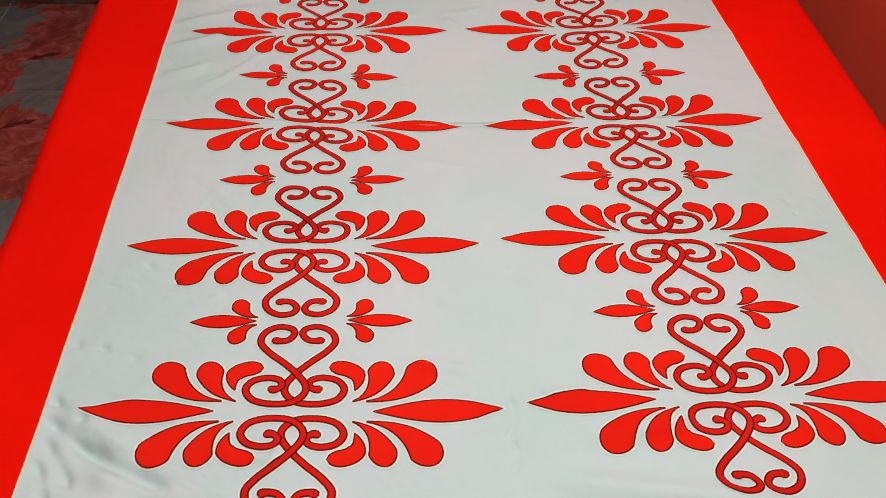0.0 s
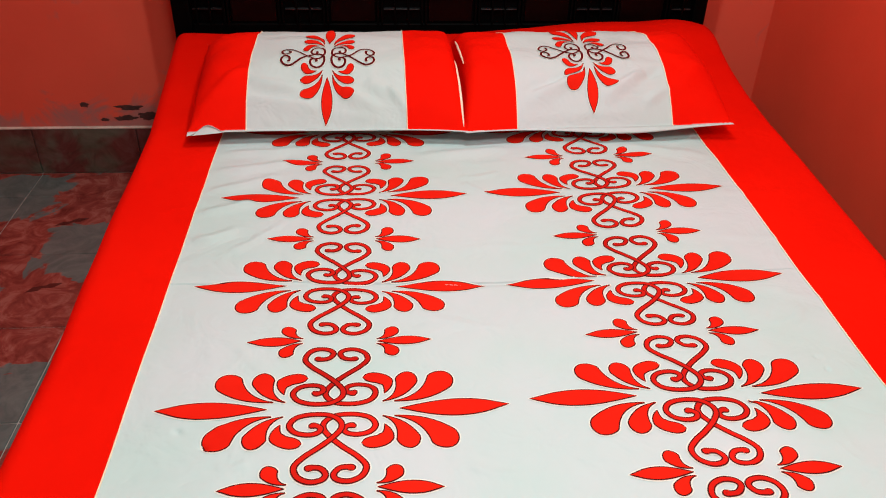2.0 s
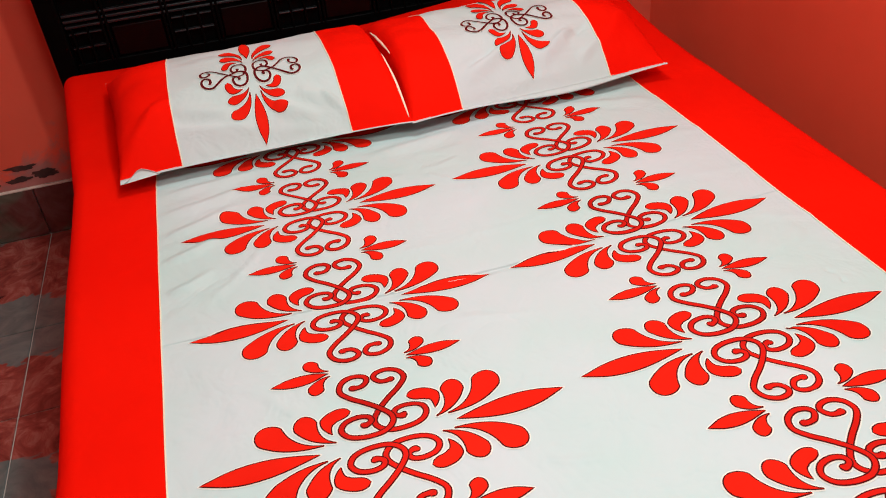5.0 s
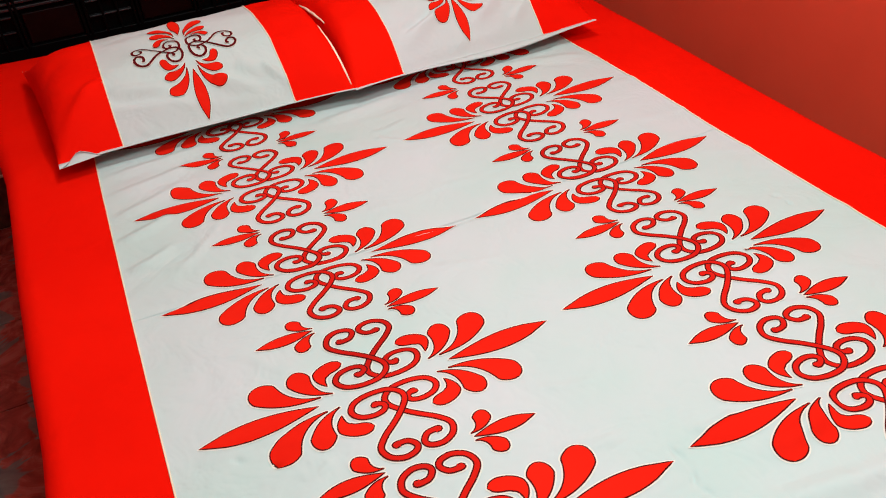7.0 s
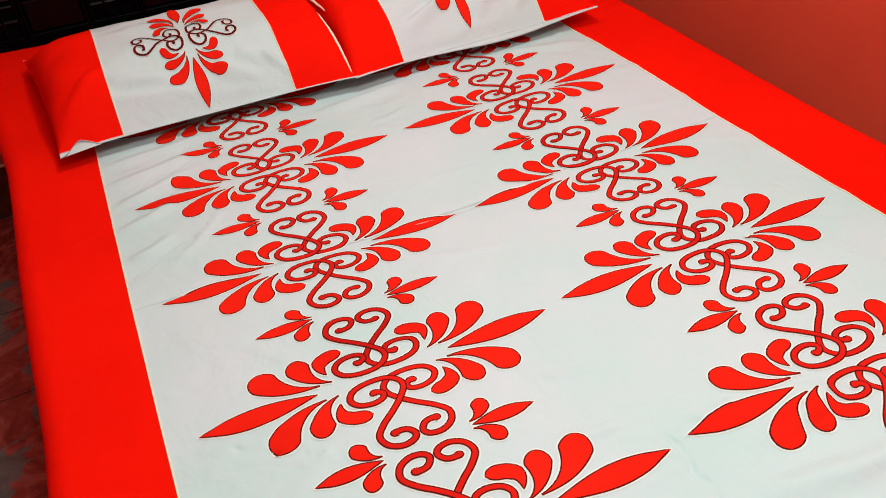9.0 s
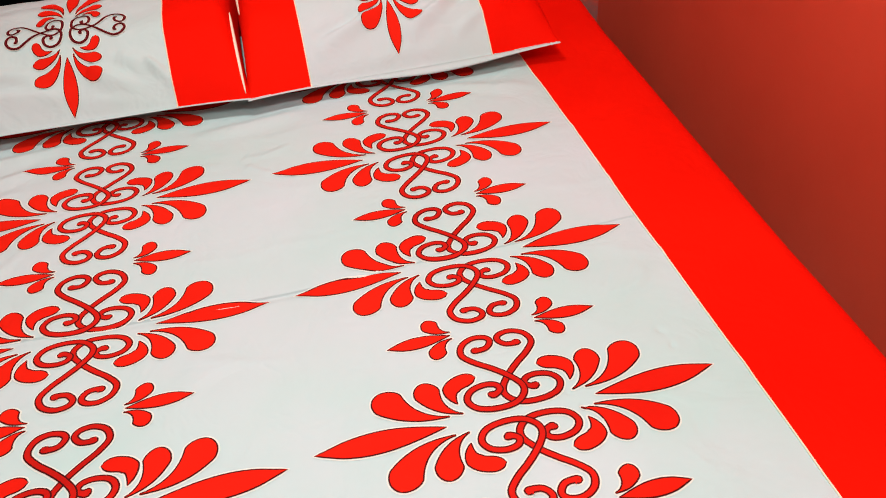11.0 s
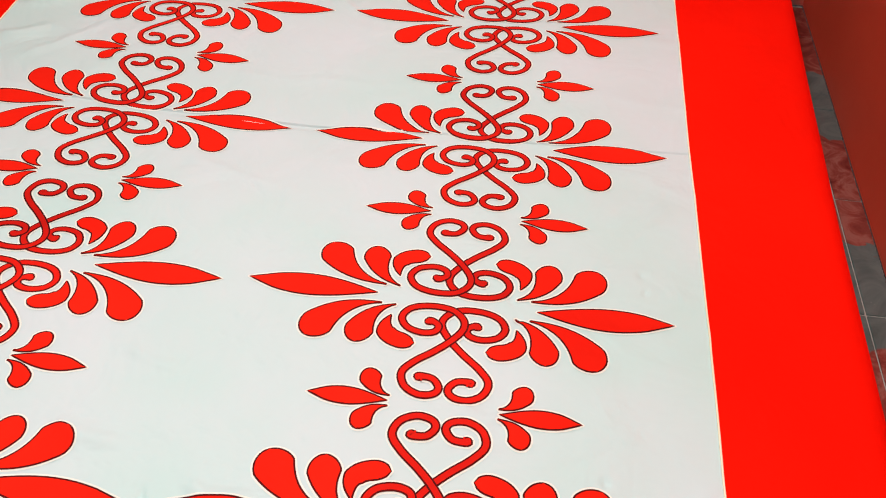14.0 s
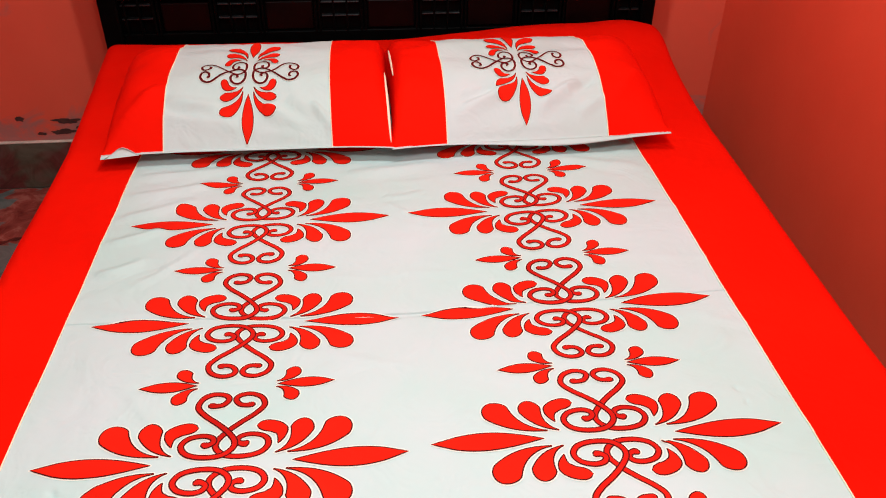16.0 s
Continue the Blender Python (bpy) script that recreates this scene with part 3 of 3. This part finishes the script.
    tagged(under(new("hem", mesh_of("hem", verts, faces, [WHITE])), root), label="white turned hem along the front edge")
    if cx < 0:
        # the loose corner of the hem, folded up
        verts, faces, n = [], [], 8
        for side in (0.0, 0.0022):
            for i in range(n + 1):
                a_ = i / n
                low = Vector((-0.622 + 0.070 * a_, 1.309 + 0.006 * a_ - side, 0.617 + 0.004 * a_))
                tall = 0.017 * min(a_ / 0.45, (1 - a_) / 0.55)
                for k in range(4):
                    verts.append(low + Vector((0.006 * (k / 3), 0.016 * (k / 3) * math.sin(math.pi * a_), tall * k / 3)))
        for side in range(2):
            for i in range(n):
                for k in range(3):
                    j = side * 4 * (n + 1) + i * 4 + k
                    f = (j, j + 4, j + 5, j + 1)
                    faces.append(f if side else f[::-1])
        rim = 4 * (n + 1)
        for i in range(n):
            faces.append((i * 4 + 3, i * 4 + 7, rim + i * 4 + 7, rim + i * 4 + 3))
            faces.append((i * 4, rim + i * 4, rim + i * 4 + 4, i * 4 + 4))
        tagged(under(new("hem_corner", mesh_of("hem_corner", verts, faces, [WHITE])), root), label="white hem corner folded upwards")
    # ornament turned by a quarter, wrapped over the bulge
    vv = np.linspace(-1, 1, 400)
    ys = np.array([surf((a + b) / 2, v) for v in vv])
    arc = np.concatenate([[0], np.cumsum(np.linalg.norm(np.diff(ys, axis=0), axis=1))])
    mid = (white_lo + white_hi) / 2
    s0 = float(np.interp(up_at, vv, arc))
    fine = [(k, (line, [w * (0.60 if k == "scroll" else 0.92) for w in wid])) for k, (line, wid) in LARGE]

    def wrapped(x, y, lift):
        v = float(np.interp(s0 + 0.765 * x, arc, vv))
        p = surf((mid - 0.84 * y) / W, v)
        q = surf((mid - 0.84 * y) / W, min(1, v + 0.02)) - surf((mid - 0.84 * y) / W, max(-1, v - 0.02))
        up = Vector((0, -q.z, q.y)).normalized()
        return tuple(p + up * lift * 1.9)
    motif("pillow_motif", fine, wrapped, root, "red leaf, tear and scroll print turned upright", MAROON)
    return root


pillow(-0.310, 0.0, -0.190, 0.178, lambda u: 0.0006 + 0.010 * max(0, -u) ** 10 + 0.0012 * math.sin(3 * u + 1) ** 2,
       [((-0.62, -0.80), (0.0, -0.88), 0.007, 0.05), ((0.08, -0.74), (0.38, -0.90), 0.007, 0.045), ((0.26, -0.66), (0.54, -0.86), 0.004, 0.045),
        ((0.42, -0.72), (0.60, -0.92), 0.007, 0.03), ((-0.6, -0.66), (-0.2, -0.74), 0.004, 0.04), ((0.05, -0.9), (0.5, -0.95), 0.005, 0.03),
        ((-0.95, -0.85), (-0.6, -0.5), 0.004, 0.05), ((-0.60, -0.74), (-0.22, -0.80), -0.0030, 0.040), ((0.40, -0.74), (0.54, -0.88), -0.0030, 0.028)],
       -0.385, "plump scarlet pillow with white printed band, shoved against its twin")
pillow(0.312, 0.02, -0.193, 0.178, lambda u: 0.001 + 0.018 * math.exp(-((u - 0.2) / 0.5) ** 2),
       [((-0.55, -0.84), (-0.05, -0.62), 0.006, 0.045), ((0.02, -0.84), (0.42, -0.60), 0.006, 0.045), ((0.35, -0.86), (0.58, -0.74), 0.005, 0.03),
        ((-0.5, -0.93), (0.4, -0.90), 0.004, 0.035), ((0.6, -0.8), (0.92, -0.4), 0.004, 0.06), ((-0.55, -0.74), (-0.20, -0.60), -0.0030, 0.030), ((0.30, -0.70), (0.54, -0.56), -0.0035, 0.030)],
       -0.30, "plump scarlet pillow with white printed band and loose hem")

# ---- skirting and floor tiles ----
JX, JY, TILE_W = -1.421, 2.125, 0.358
skirting = tagged(new("baseboard"), "row of dark marbled ceramic skirting tiles with a cream top line", "baseboard", kind="structure")
xs = [LEFT] + [JX + TILE_W * k for k in range(-3, 6)] + [0.85]
xs = [x for x in xs if LEFT <= x <= 0.85]
for x0, x1 in zip(xs, xs[1:]):
    if x1 - x0 > 0.02:
        part("skirting_tile", box((x0 + 0.0015, BACK - 0.012, 0.0), (x1 - 0.0015, BACK - 0.0005, 0.172), 0.0015, 1), SKIRT, skirting)
part("top_line", box((LEFT, BACK - 0.014, 0.1725), (0.85, BACK - 0.0005, 0.179), 0.002, 1), LEDGE, skirting, "cream grout line on top of the tiles")


def blob(cx, cz, rx, rz, seed, n=44):
    """An irregular chip of missing paint on the back wall."""
    bm = bmesh.new()
    vs = []
    for k in range(n):
        w = 2 * math.pi * k / n
        r = 1 + 0.55 * noise.noise((math.cos(w) * 1.4 + seed, math.sin(w) * 1.4, seed * 0.7)) + 0.35 * noise.noise((math.cos(w) * 4.5, math.sin(w) * 4.5 + seed, seed))
        vs.append(bm.verts.new((cx + rx * r * math.cos(w), BACK - 0.0015, cz + rz * r * math.sin(w))))
    f = bm.faces.new(vs)
    bmesh.ops.extrude_face_region(bm, geom=[f])
    for v in vs:
        v.co.y += 0.0012
    bmesh.ops.recalc_face_normals(bm, faces=bm.faces[:])
    return bm


for i, (x, z, rx, rz) in enumerate(((-1.222, 0.258, 0.015, 0.008), (-1.165, 0.203, 0.014, 0.005), (-1.070, 0.248, 0.042, 0.009), (-1.095, 0.208, 0.038, 0.009), (-1.01, 0.215, 0.036, 0.014))):
    tagged(part("paint_chip", blob(x, z, rx, rz, 1.3 * i + 0.4), FLAKE, None), "dark chip of flaked-off paint low on the wall", "wall damage", kind="structure")

tile_mesh = None
for i in range(-4, 9):
    for j in range(-13, 2):
        x0, y0 = JX + TILE_W * i, JY - TILE_W + TILE_W * j
        lo = (max(x0, LEFT) + 0.0020, max(y0, FRONT) + 0.0020)
        hi = (min(x0 + TILE_W, RIGHT) - 0.0020, min(y0 + TILE_W, BACK - 0.012) - 0.0020)
        if hi[0] - lo[0] < 0.02 or hi[1] - lo[1] < 0.02:
            continue
        if hi[0] - lo[0] > TILE_W - 0.005 and hi[1] - lo[1] > TILE_W - 0.005:
            if tile_mesh is None:
                tile_mesh = bpy.data.meshes.new("floor_tile")
                bm = box((0, 0, -0.010), (TILE_W - 0.0040, TILE_W - 0.0040, 0.0), 0.0012, 1)
                bm.to_mesh(tile_mesh)
                bm.free()
                tile_mesh.materials.append(TILE)
            ob = new("floor_tile", tile_mesh)
            ob.location = (*lo, 0.0)
            ob.parent = floor
        else:
            part("floor_tile", box((*lo, -0.010), (*hi, 0.0), 0.0012, 1), TILE, floor)


def lozenge(cx, cy, r, turn):
    bm = bmesh.new()
    vs = [bm.verts.new((cx + r * s * math.cos(turn + w), cy + r * s * 0.8 * math.sin(turn + w), 0.0012)) for w, s in ((0, 1.2), (1.57, 0.55), (3.14, 1.2), (4.71, 0.55))]
    f = bm.faces.new(vs)
    bmesh.ops.extrude_face_region(bm, geom=[f])
    for v in vs:
        v.co.z = 0.0002
    bmesh.ops.recalc_face_normals(bm, faces=bm.faces[:])
    return bm


for x, y, t in ((-1.235, 1.945, 0.5), (-1.195, 1.965, 0.4), (-1.205, 1.585, 0.7), (-1.165, 1.60, 0.5), (-1.24, 1.23, 0.6)):
    part("tile_ornament", lozenge(x, y, 0.026, t), DECOR, floor, "dark red leaf-shaped tile ornament")
